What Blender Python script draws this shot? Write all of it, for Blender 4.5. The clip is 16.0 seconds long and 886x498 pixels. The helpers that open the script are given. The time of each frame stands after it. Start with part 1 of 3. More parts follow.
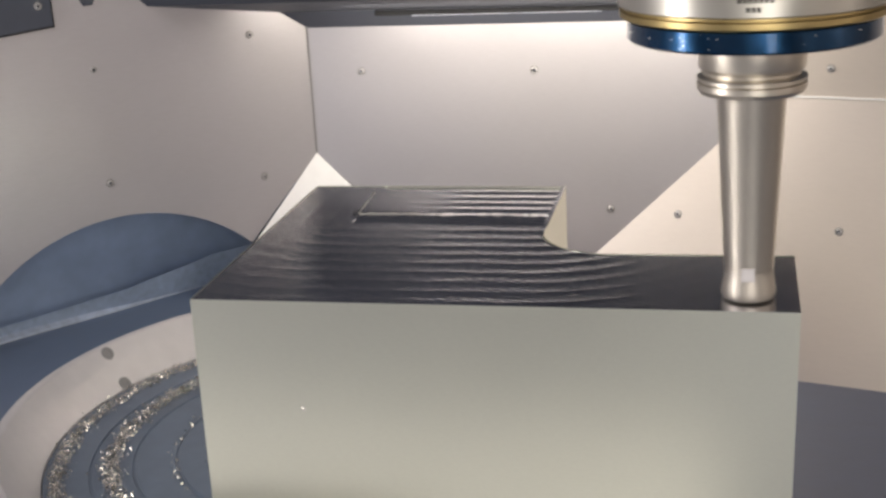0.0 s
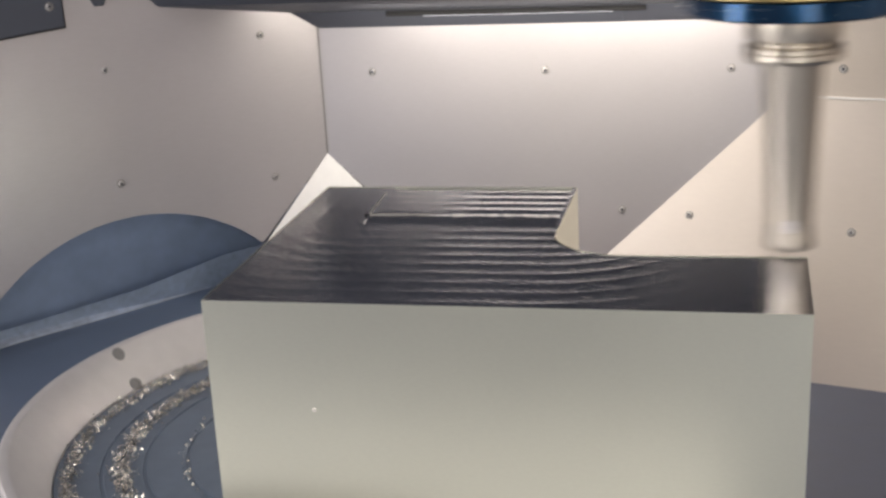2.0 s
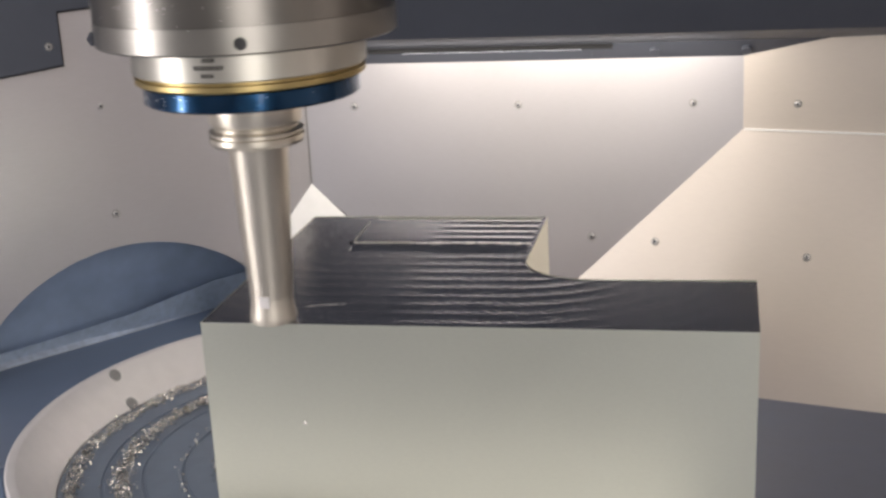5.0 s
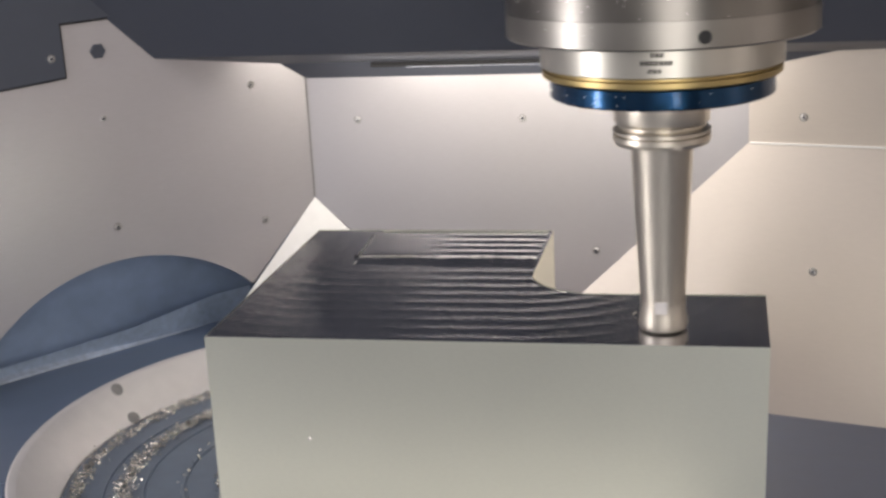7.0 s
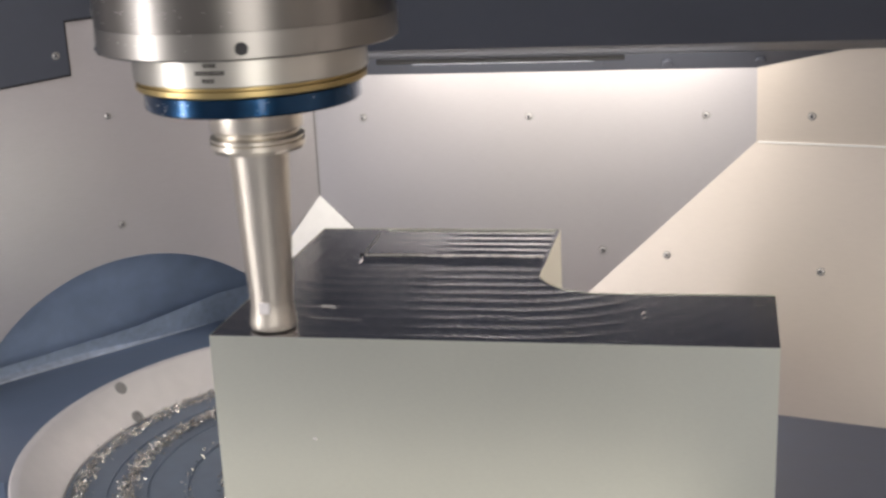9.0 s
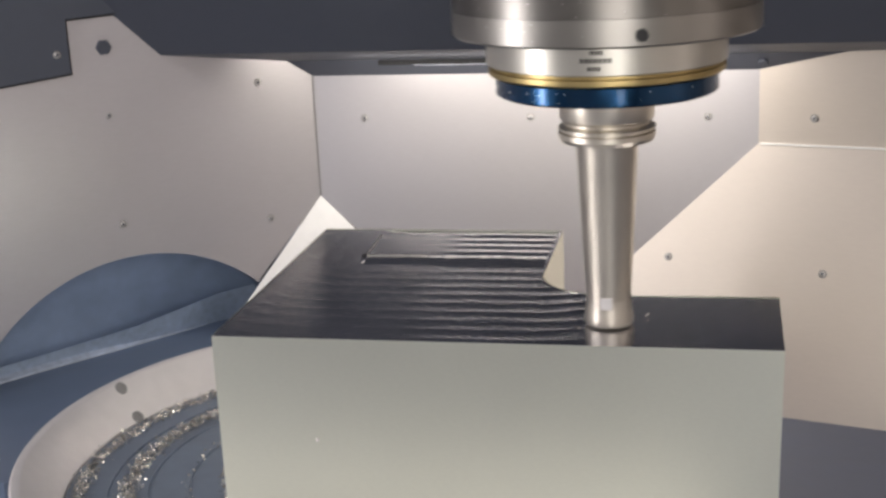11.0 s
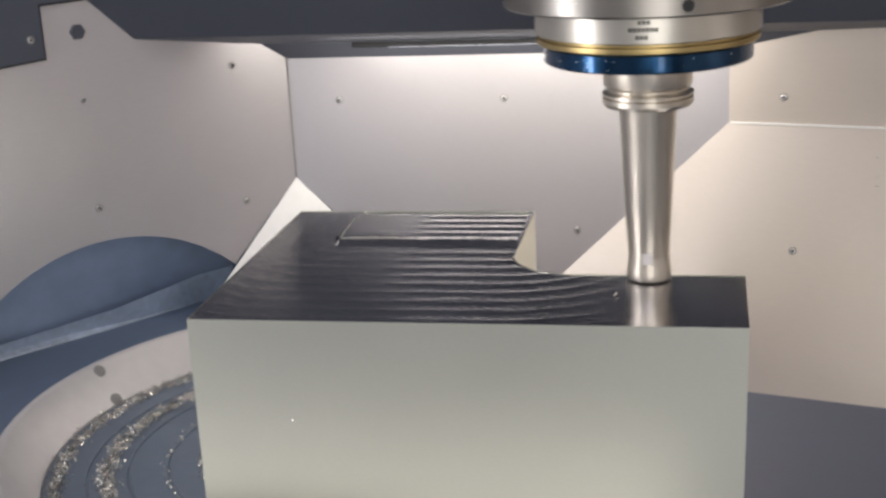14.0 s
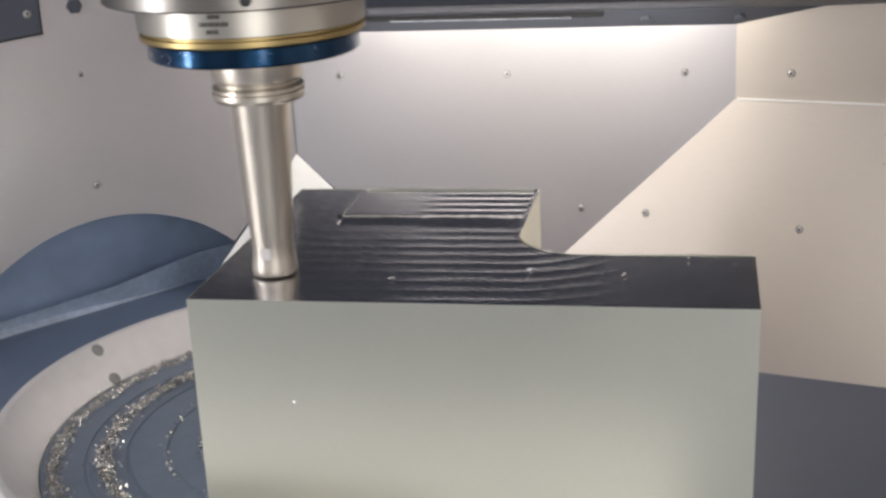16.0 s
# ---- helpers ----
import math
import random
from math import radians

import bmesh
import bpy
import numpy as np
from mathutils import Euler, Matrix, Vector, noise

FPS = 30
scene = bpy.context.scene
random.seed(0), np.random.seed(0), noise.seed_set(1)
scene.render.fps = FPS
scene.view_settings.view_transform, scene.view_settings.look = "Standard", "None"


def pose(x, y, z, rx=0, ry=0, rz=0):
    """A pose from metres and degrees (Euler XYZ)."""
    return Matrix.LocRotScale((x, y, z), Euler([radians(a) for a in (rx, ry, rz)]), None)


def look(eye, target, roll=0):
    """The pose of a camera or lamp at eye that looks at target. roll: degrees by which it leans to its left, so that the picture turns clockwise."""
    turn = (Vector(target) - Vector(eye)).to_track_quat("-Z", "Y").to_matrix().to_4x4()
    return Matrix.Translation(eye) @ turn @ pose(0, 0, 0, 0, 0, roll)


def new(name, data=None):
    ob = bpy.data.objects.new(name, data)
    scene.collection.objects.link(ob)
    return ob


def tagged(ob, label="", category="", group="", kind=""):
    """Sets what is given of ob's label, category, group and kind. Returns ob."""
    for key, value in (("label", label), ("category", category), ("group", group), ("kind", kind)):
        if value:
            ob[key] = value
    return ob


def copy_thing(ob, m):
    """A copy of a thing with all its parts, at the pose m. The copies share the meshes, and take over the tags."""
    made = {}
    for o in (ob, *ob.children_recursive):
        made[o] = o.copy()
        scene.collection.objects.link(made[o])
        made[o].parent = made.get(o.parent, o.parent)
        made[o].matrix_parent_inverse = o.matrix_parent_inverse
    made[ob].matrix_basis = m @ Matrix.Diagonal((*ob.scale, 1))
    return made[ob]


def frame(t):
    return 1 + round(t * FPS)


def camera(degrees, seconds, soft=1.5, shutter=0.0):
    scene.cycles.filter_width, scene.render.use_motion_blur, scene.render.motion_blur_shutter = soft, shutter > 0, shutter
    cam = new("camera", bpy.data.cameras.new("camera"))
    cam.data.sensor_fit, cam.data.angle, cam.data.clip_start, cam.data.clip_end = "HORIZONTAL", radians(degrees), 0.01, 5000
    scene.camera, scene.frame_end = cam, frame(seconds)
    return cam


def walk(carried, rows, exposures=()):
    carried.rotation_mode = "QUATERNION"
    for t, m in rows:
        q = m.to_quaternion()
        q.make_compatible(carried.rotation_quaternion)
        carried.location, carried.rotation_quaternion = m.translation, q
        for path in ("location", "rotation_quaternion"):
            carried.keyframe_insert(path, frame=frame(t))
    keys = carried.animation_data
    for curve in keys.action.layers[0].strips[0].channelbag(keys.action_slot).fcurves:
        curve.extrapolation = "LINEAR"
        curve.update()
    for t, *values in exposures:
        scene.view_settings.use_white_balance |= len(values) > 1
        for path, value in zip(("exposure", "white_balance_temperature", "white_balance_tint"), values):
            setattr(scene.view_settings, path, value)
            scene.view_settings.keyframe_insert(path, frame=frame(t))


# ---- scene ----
cam = camera(36.2, 16.0, soft=2.8, shutter=0.5)
PATH = [
    (0, (0.347, -0.777, 0.285), (-0.076, 1.085, -0.311), -3.1),
    (0.5, (0.347, -0.777, 0.285), (-0.0775, 1.085, -0.3093), -3.1),
    (1, (0.347, -0.776, 0.285), (-0.0815, 1.085, -0.309), -3.15),
    (1.5, (0.348, -0.774, 0.285), (-0.089, 1.085, -0.31), -3.3),
    (2, (0.346, -0.775, 0.285), (-0.092, 1.084, -0.31), -3.2),
    (2.5, (0.345, -0.772, 0.284), (-0.094, 1.087, -0.31), -3.2),
    (3, (0.346, -0.772, 0.286), (-0.093, 1.086, -0.31), -3.2),
    (3.5, (0.346, -0.778, 0.288), (-0.085, 1.08, -0.313), -3.0),
    (4, (0.353, -0.8, 0.297), (-0.061, 1.059, -0.312), -2.7),
    (4.5, (0.355, -0.827, 0.304), (-0.048, 1.037, -0.297), -2.7),
    (5, (0.361, -0.849, 0.308), (-0.044, 1.028, -0.252), -3.1),
    (7.5, (0.353, -0.838, 0.305), (-0.052, 1.045, -0.236), -3.0),
    (8, (0.352, -0.835, 0.304), (-0.055, 1.046, -0.238), -2.9),
    (8.5, (0.352, -0.837, 0.305), (-0.057, 1.044, -0.237), -2.9),
    (9, (0.351, -0.835, 0.304), (-0.059, 1.046, -0.238), -2.9),
    (11.5, (0.346, -0.833, 0.304), (-0.062, 1.049, -0.237), -2.6),
    (12, (0.345, -0.834, 0.304), (-0.066, 1.048, -0.234), -2.5),
    (12.5, (0.343, -0.83, 0.303), (-0.067, 1.051, -0.238), -2.5),
    (13, (0.347, -0.838, 0.307), (-0.055, 1.043, -0.241), -2.7),
    (13.5, (0.354, -0.845, 0.31), (-0.037, 1.036, -0.245), -2.9),
    (14, (0.356, -0.844, 0.31), (-0.023, 1.034, -0.264), -3.0),
    (14.5, (0.352, -0.836, 0.308), (-0.027, 1.036, -0.287), -3.0),
    (15, (0.351, -0.833, 0.309), (-0.025, 1.036, -0.297), -3.0),
    (15.5, (0.348, -0.83, 0.307), (-0.026, 1.039, -0.299), -2.9),
    (16, (0.348, -0.827, 0.307), (-0.028, 1.041, -0.301), -2.9),
]
walk(cam, [(t, look(eye, target, roll)) for t, eye, target, roll in PATH], [(0.0, 0.0, 6560, 10), (5.0, 0.0, 6480, 10), (9.0, 0.0, 6420, 10), (12.5, 0.0, 6380, 10), (16.0, 0.0, 6280, 9)])

# ---- world and lights ----
world = bpy.data.worlds.new("world")
world.use_nodes = True
world.node_tree.nodes["Background"].inputs["Color"].default_value = (0.5, 0.55, 0.62, 1)
world.node_tree.nodes["Background"].inputs["Strength"].default_value = 0.05
scene.world = world


def area_lamp(name, where, target, sx, sy, watts, colour):
    data = bpy.data.lights.new(name, "AREA")
    data.shape, data.size, data.size_y, data.energy, data.color = "RECTANGLE", sx, sy, watts, colour
    lamp = new(name, data)
    lamp.matrix_world = look(where, target)
    return lamp


# unseen fill light added in front; the window behind it is assumed
area_lamp("front_fill_light", (0.56, -1.33, 0.30), (0.25, 0.3, -0.10), 0.55, 0.80, 9.0, (1.0, 0.945, 0.89))
area_lamp("hood_led_light", (0.15, 0.582, 0.107), (0.15, 0.70, -0.08), 0.42, 0.04, 1.2, (1.0, 0.91, 0.79))
area_lamp("side_strip_light", (-0.90, -0.60, 0.20), (0.5, -0.78, 0.05), 0.16, 0.90, 11.5, (1.0, 0.955, 0.94))
# unseen overhead fill lights, added to brighten the rim, corner plate and sloped panel
area_lamp("roof_fill_left_light", (-0.22, -0.12, 0.77), (-0.22, 0.45, -0.25), 0.30, 0.30, 1.8, (0.97, 0.955, 1.0))
area_lamp("roof_fill_right_light", (0.72, 0.10, 0.77), (0.50, 0.5, -0.25), 0.30, 0.30, 3.0, (1.0, 0.92, 0.83))


# ---- materials ----
def material(name, base, rough=0.5, metal=0.0, grain=60.0, vary=0.08, bump=0.02, stretch=(1, 1, 1), rough_vary=0.08, stain=6.0, coat=0.0):
    m = bpy.data.materials.new(name)
    m.use_nodes = True
    nt = m.node_tree
    bsdf = nt.nodes["Principled BSDF"]
    bsdf.inputs["Metallic"].default_value = metal
    bsdf.inputs["Coat Weight"].default_value = coat
    coord = nt.nodes.new("ShaderNodeTexCoord")
    mapping = nt.nodes.new("ShaderNodeMapping")
    mapping.inputs["Scale"].default_value = stretch
    nt.links.new(coord.outputs["Object"], mapping.inputs["Vector"])
    fine = nt.nodes.new("ShaderNodeTexNoise")
    fine.inputs["Scale"].default_value, fine.inputs["Detail"].default_value = grain, 5.0
    nt.links.new(mapping.outputs["Vector"], fine.inputs["Vector"])
    broad = nt.nodes.new("ShaderNodeTexNoise")
    broad.inputs["Scale"].default_value, broad.inputs["Detail"].default_value = stain, 4.0
    nt.links.new(coord.outputs["Object"], broad.inputs["Vector"])
    both = nt.nodes.new("ShaderNodeMath")
    both.operation = "ADD"
    nt.links.new(fine.outputs["Fac"], both.inputs[0])
    nt.links.new(broad.outputs["Fac"], both.inputs[1])
    tone = nt.nodes.new("ShaderNodeMapRange")
    tone.inputs["From Min"].default_value, tone.inputs["From Max"].default_value = 0.6, 1.4
    tone.inputs["To Min"].default_value, tone.inputs["To Max"].default_value = 1 - vary, 1 + vary
    nt.links.new(both.outputs[0], tone.inputs["Value"])
    colour = nt.nodes.new("ShaderNodeVectorMath")
    colour.operation = "SCALE"
    colour.inputs[0].default_value = base
    nt.links.new(tone.outputs["Result"], colour.inputs["Scale"])
    nt.links.new(colour.outputs["Vector"], bsdf.inputs["Base Color"])
    gloss = nt.nodes.new("ShaderNodeMapRange")
    gloss.inputs["From Min"].default_value, gloss.inputs["From Max"].default_value = 0.6, 1.4
    gloss.inputs["To Min"].default_value, gloss.inputs["To Max"].default_value = max(rough - rough_vary, 0.02), rough + rough_vary
    nt.links.new(both.outputs[0], gloss.inputs["Value"])
    nt.links.new(gloss.outputs["Result"], bsdf.inputs["Roughness"])
    relief = nt.nodes.new("ShaderNodeBump")
    relief.inputs["Strength"].default_value, relief.inputs["Distance"].default_value = 1.0, bump * 0.01
    nt.links.new(fine.outputs["Fac"], relief.inputs["Height"])
    nt.links.new(relief.outputs["Normal"], bsdf.inputs["Normal"])
    return m


def glowing(name, colour, strength):
    m = bpy.data.materials.new(name)
    m.use_nodes = True
    bsdf = m.node_tree.nodes["Principled BSDF"]
    bsdf.inputs["Emission Color"].default_value = (*colour, 1)
    bsdf.inputs["Emission Strength"].default_value = strength
    return m


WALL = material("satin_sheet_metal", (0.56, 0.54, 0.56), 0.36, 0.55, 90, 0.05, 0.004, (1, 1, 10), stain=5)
# same sheet with the warm light on the right panels put into its colour
WALL_WARM = material("warm_lit_sheet", (0.71, 0.64, 0.58), 0.34, 0.45, 90, 0.03, 0.002, (1, 1, 4), stain=4)
# whiter than the other sheet: glare on the corner plate put into its colour
GUSSET = material("whitened_sheet", (0.92, 0.91, 0.90), 0.4, 0.1, 90, 0.04, 0.02)
HOOD = material("dark_grey_paint", (0.075, 0.082, 0.105), 0.45, 0.1, 70, 0.06, 0.02)
COVER = material("blue_grey_paint", (0.075, 0.083, 0.108), 0.5, 0.1, 70, 0.06, 0.02)
BLUE = material("blue_enamel", (0.165, 0.212, 0.305), 0.42, 0.1, 40, 0.12, 0.03, stain=9)
# the deck's blue made paler, to offset missing light inside the arch
DRUM = material("lightened_blue_enamel", (0.38, 0.485, 0.68), 0.45, 0.05, 40, 0.14, 0.02, stain=12)
DOOR = material("grey_door_paint", (0.30, 0.29, 0.285), 0.5, 0.1, 70, 0.05, 0.01)
BLUE_LIGHT = material("highlight_blue", (0.50, 0.57, 0.70), 0.45, 0.1, 120, 0.25, 0.05, stain=20)
BLUE_MID = material("lit_blue_enamel", (0.42, 0.51, 0.65), 0.45, 0.1, 120, 0.2, 0.04, stain=14)
FLOOR = material("dark_sump_paint", (0.11, 0.125, 0.175), 0.45, 0.1, 40, 0.12, 0.04)
RING = material("ground_table_steel", (0.76, 0.725, 0.715), 0.42, 0.25, 60, 0.06, 0.03)
TABLE = material("blue_table_face", (0.20, 0.245, 0.315), 0.42, 0.2, 60, 0.15, 0.04, stain=14)
FACE = material("ground_block_side", (0.785, 0.79, 0.68), 0.30, 0.83, 220, 0.03, 0.0, (1, 1, 3), 0.015, 9)
TOP = material("milled_block_top", (0.63, 0.625, 0.65), 0.13, 1.0, 240, 0.12, 0.012, (1, 5, 1), 0.05, 18)
PALE_STEEL = material("pale_turned_steel", (0.31, 0.295, 0.275), 0.36, 1.0, 14, 0.03, 0.0, (1, 1, 3), 0.03)
STEEL = material("turned_steel", (0.21, 0.198, 0.185), 0.33, 1.0, 14, 0.03, 0.0, (1, 1, 3), 0.03)
HOLDER = material("satin_holder_steel", (0.67, 0.62, 0.54), 0.38, 0.97, 20, 0.03, 0.0, (1, 1, 2), 0.02)
BAND = material("pale_nose_steel", (0.55, 0.53, 0.48), 0.36, 0.9, 20, 0.03, 0.0, (1, 1, 2), 0.03)
CUTTER = material("coated_cutter_steel", (0.60, 0.555, 0.49), 0.46, 0.9, 180, 0.1, 0.02)
GOLD = material("brass_ring", (0.46, 0.355, 0.165), 0.4, 1.0, 100, 0.08, 0.01)
BLUE_RING = material("blue_anodised", (0.012, 0.050, 0.118), 0.25, 0.9, 100, 0.12, 0.02, coat=0.3)
DARK = material("dark_recess", (0.02, 0.02, 0.022), 0.5, 0.2)
INK = material("dark_ink", (0.06, 0.055, 0.05), 0.5)
SCREW = material("zinc_screw", (0.68, 0.67, 0.66), 0.4, 1.0, 200, 0.1, 0.02)
SLIVER = material("bright_sliver", (0.80, 0.77, 0.72), 0.38, 0.4, 300, 0.1, 0.01)
CHIP = material("steel_chip", (0.74, 0.71, 0.67), 0.22, 1.0, 260, 0.5, 0.02, rough_vary=0.1, stain=60)
LED = glowing("led_diffuser", (0.78, 0.81, 1.0), 0.6)


# ---- mesh helpers ----
def mesh_of(name, bm, mat, smooth=False):
    data = bpy.data.meshes.new(name)
    bmesh.ops.recalc_face_normals(bm, faces=bm.faces[:])
    bm.to_mesh(data)
    bm.free()
    data.materials.append(mat)
    if smooth:
        data.set_sharp_from_angle(angle=radians(30))
        for p in data.polygons:
            p.use_smooth = True
    return data


def part(name, bm, mat, parent=None, label="", smooth=False):
    ob = new(name, mesh_of(name, bm, mat, smooth))
    if parent is not None:
        ob.parent = parent
    if label:
        ob["label"] = label
    return ob


def slab(pts, thick, bevel=0.0):
    """A plate: the outline pts, its body behind them, away from their normal by thick."""
    bm = bmesh.new()
    pts = [Vector(p) for p in pts]
    face = bm.faces.new([bm.verts.new(p) for p in pts])
    face.normal_update()
    back = face.normal * -thick
    got = bmesh.ops.extrude_face_region(bm, geom=[face])
    moved = [v for v in got["geom"] if isinstance(v, bmesh.types.BMVert)]
    bmesh.ops.translate(bm, verts=moved, vec=back)
    if bevel:
        bmesh.ops.bevel(bm, geom=bm.edges[:], offset=bevel, segments=2, affect="EDGES", profile=0.5)
    return bm


def box(x0, x1, y0, y1, z0, z1, bevel=0.002):
    bm = bmesh.new()
    bmesh.ops.create_cube(bm, size=1.0, matrix=Matrix.LocRotScale(((x0 + x1) / 2, (y0 + y1) / 2, (z0 + z1) / 2), None, (x1 - x0, y1 - y0, z1 - z0)))
    if bevel:
        bmesh.ops.bevel(bm, geom=bm.edges[:], offset=bevel, segments=2, affect="EDGES", profile=0.5)
    return bm


def lathe(profile, segments=64):
    """A turned body round z from (radius, height) pairs, in order; open where it does not start or end on the axis."""
    bm = bmesh.new()
    rings = []
    for r, z in profile:
        if r < 1e-6:
            rings.append([bm.verts.new((0, 0, z))])
        else:
            rings.append([bm.verts.new((r * math.cos(2 * math.pi * k / segments), r * math.sin(2 * math.pi * k / segments), z)) for k in range(segments)])
    for a, b in zip(rings, rings[1:]):
        for k in range(segments):
            j = (k + 1) % segments
            loop = [a[k % len(a)], a[j % len(a)], b[j % len(b)], b[k % len(b)]]
            loop = list(dict.fromkeys(loop))
            if len(loop) > 2:
                bm.faces.new(loop)
    return bm


def empty(name, m=None):
    ob = new(name)
    ob.empty_display_size = 0.05
    if m is not None:
        ob.matrix_world = m
    return ob


# ---- the enclosure ----
FLOOR_Z = -0.295
CEIL_Z = 0.80
WALL_Y = 0.678
CORNER = Vector((-0.126, 0.678, 0.0))
LEFT_WAY = Vector((-1, -1, 0)).normalized()
LEFT_OUT = Vector((-1, 1, 0)).normalized()
CORNER_R = Vector((0.382, 0.678, 0.0))
RIGHT_WAY = Vector((1, -0.25, 0)).normalized()


def on_left(u, z, behind=0.0):
    p = CORNER + LEFT_WAY * u + LEFT_OUT * behind
    return (p.x, p.y, z)


def on_right(u, z):
    p = CORNER_R + RIGHT_WAY * u
    return (p.x, p.y, z)


def structure(name, bm, mat, label, smooth=False):
    return tagged(part(name, bm, mat, None, "", smooth), label, "wall", "", "structure")


structure("wall_back", slab([(-0.126, WALL_Y, 0.30), (-0.126, WALL_Y, -0.066), (0.091, WALL_Y, -0.279), (0.382, WALL_Y, -0.005), (0.382, WALL_Y, 0.30)], 0.006), WALL, "satin grey sheet metal back panel of the machine")

ARCH_U, ARCH_Z, ARCH_R = 0.24, -0.31, 0.215
arch = []
for k in range(0, 41):
    a = radians(134 + (4 - 134) * (k / 40))
    arch.append(on_left(ARCH_U - ARCH_R * -math.cos(a), ARCH_Z + ARCH_R * math.sin(a)))
left_outline = [on_left(0, CEIL_Z), on_left(1.0, CEIL_Z), on_left(1.0, FLOOR_Z), on_left(ARCH_U + ARCH_R, FLOOR_Z)] + arch[::-1] + [on_left(0, -0.066)]
structure("wall_left", slab(left_outline, 0.006), WALL, "grey sheet metal side panel with a round arched opening")

structure("wall_right", slab([on_right(0, CEIL_Z), on_right(0, -0.005), on_right(0.8, -0.005), on_right(0.8, CEIL_Z)], 0.006), WALL_WARM, "upper side panel of satin sheet metal coloured as warmly lit")
DIAG = Vector((-0.186, 0, -0.175))
low = Vector((0.382, WALL_Y, -0.005)) + DIAG * 1.657
structure("wall_sloped", slab([(0.382, WALL_Y, -0.005), tuple(low), tuple(low + RIGHT_WAY * 1.1), on_right(0.8, -0.005)], 0.006), WALL_WARM, "sloping satin sheet metal chute panel coloured as warmly lit")
structure("wall_gusset", slab([(-0.126, 0.678, -0.066), (-0.126 - 0.157, 0.678 - 0.157, -0.295), (0.100, 0.676, -0.295)], 0.006), GUSSET, "folded corner chute plate, whitened for the light it catches")

structure("floor", box(-1.1, 1.3, -1.4, 0.9, FLOOR_Z - 0.02, FLOOR_Z, 0), FLOOR, "dark blue grey painted sump floor")
structure("ceiling", box(-1.1, 1.3, -1.4, 0.9, CEIL_Z, CEIL_Z + 0.02, 0), COVER, "grey painted enclosure ceiling")
structure("wall_side_left", box(-1.12, -1.1, -1.4, 0.9, FLOOR_Z, CEIL_Z, 0), WALL, "grey sheet metal enclosure side")
structure("wall_side_right", box(1.3, 1.32, -1.4, 0.9, FLOOR_Z, CEIL_Z, 0), WALL_WARM, "sheet metal enclosure side in the warmly lit colour")
# unseen door wall, with an opening assumed for the front light
structure("wall_front", box(-1.1, 0.24, -1.42, -1.4, FLOOR_Z, CEIL_Z, 0), DOOR, "grey painted door panel")
structure("wall_front", box(0.88, 1.3, -1.42, -1.4, FLOOR_Z, CEIL_Z, 0), DOOR, "grey painted door panel")
structure("wall_front", box(0.24, 0.88, -1.42, -1.4, FLOOR_Z, 0.06, 0), DOOR, "grey painted door panel")
structure("wall_front", box(0.24, 0.88, -1.42, -1.4, 0.72, CEIL_Z, 0), DOOR, "grey painted door panel")

# out-of-view reflector, added to brighten the lower left of the block's face
structure("wall_reflector_front", slab([(-1.09, -0.46, -0.290), (0.34, -0.46, -0.290), (0.34, -0.12, -0.262), (-1.09, -0.12, -0.262)], 0.004), GUSSET, "unseen pale reflector sheet that brightens the block's front")

# seams where the panels meet
tagged(part("trim_corner_seam", box(-0.1265, -0.1250, 0.6765, 0.6785, -0.066, 0.30, 0), DOOR), "dark seam between two sheet metal panels", "trim", "", "structure")
seam = slab([on_right(0.002, -0.0060), on_right(0.80, -0.0060), on_right(0.80, -0.0042), on_right(0.002, -0.0042)], 0.004)
bmesh.ops.translate(seam, verts=seam.verts[:], vec=(-0.0006, -0.0024, 0))
tagged(part("trim_fold", seam, GUSSET), "bright folded edge between two panels", "trim", "", "structure")


# ---- the hood over the back panel, with its lamp ----
def build_hood():
    hood = tagged(empty("lamp_hood"), "dark grey painted hood over the back panel", "machine hood")
    bm = bmesh.new()
    prof = [(0.679, 0.076), (0.655, 0.098), (0.548, 0.1215), (0.545, 0.1255), (0.420, 0.300), (0.400, CEIL_Z - 0.002), (0.679, CEIL_Z - 0.002)]
    ends = []
    for side in (0, 1):
        ring = []
        for y, z in prof:
            x = (-0.126 - (0.678 - y) + 0.001) if side == 0 else min(0.382 + (0.678 - y) * 4 - 0.001, 1.298)
            ring.append(bm.verts.new((x, y, z)))
        ends.append(ring)
    n = len(prof)
    for k in range(n):
        bm.faces.new([ends[0][k], ends[0][(k + 1) % n], ends[1][(k + 1) % n], ends[1][k]])
    bm.faces.new(ends[0])
    bm.faces.new(ends[1][::-1])
    part("housing", bm, HOOD, hood)
    tilt = Matrix.Translation((0, 0.667, 0.087)) @ Matrix.Rotation(radians(135), 4, "X")
    for name, b, mat, label in (
        ("lamp_lip", box(-0.04, 0.24, 0.0115, 0.0150, -0.002, 0.006, 0.001), DARK, "dark rubber lip"),
        ("diffuser", box(0.00, 0.205, 0.0070, 0.0112, -0.001, 0.003, 0.0005), LED, "glowing white lamp strip"),
        ("reflector", box(-0.01, 0.215, -0.012, 0.0066, -0.0008, 0.0015, 0.0004), HOOD, "dark reflector plate"),
        ("bolt", None, HOOD, ""), ("bolt", None, HOOD, "")):
        if b is None:
            b = lathe([(0, 0.004), (0.005, 0.004), (0.006, 0.003), (0.006, 0.0)], 16)
            x = 0.285 if not [o for o in hood.children if o.name.startswith("bolt")] else 0.385
            bmesh.ops.translate(b, verts=b.verts[:], vec=(x, 0.0, 0))
        ob = part(name, b, mat, hood, label)
        ob.matrix_local = tilt
    return hood


build_hood()


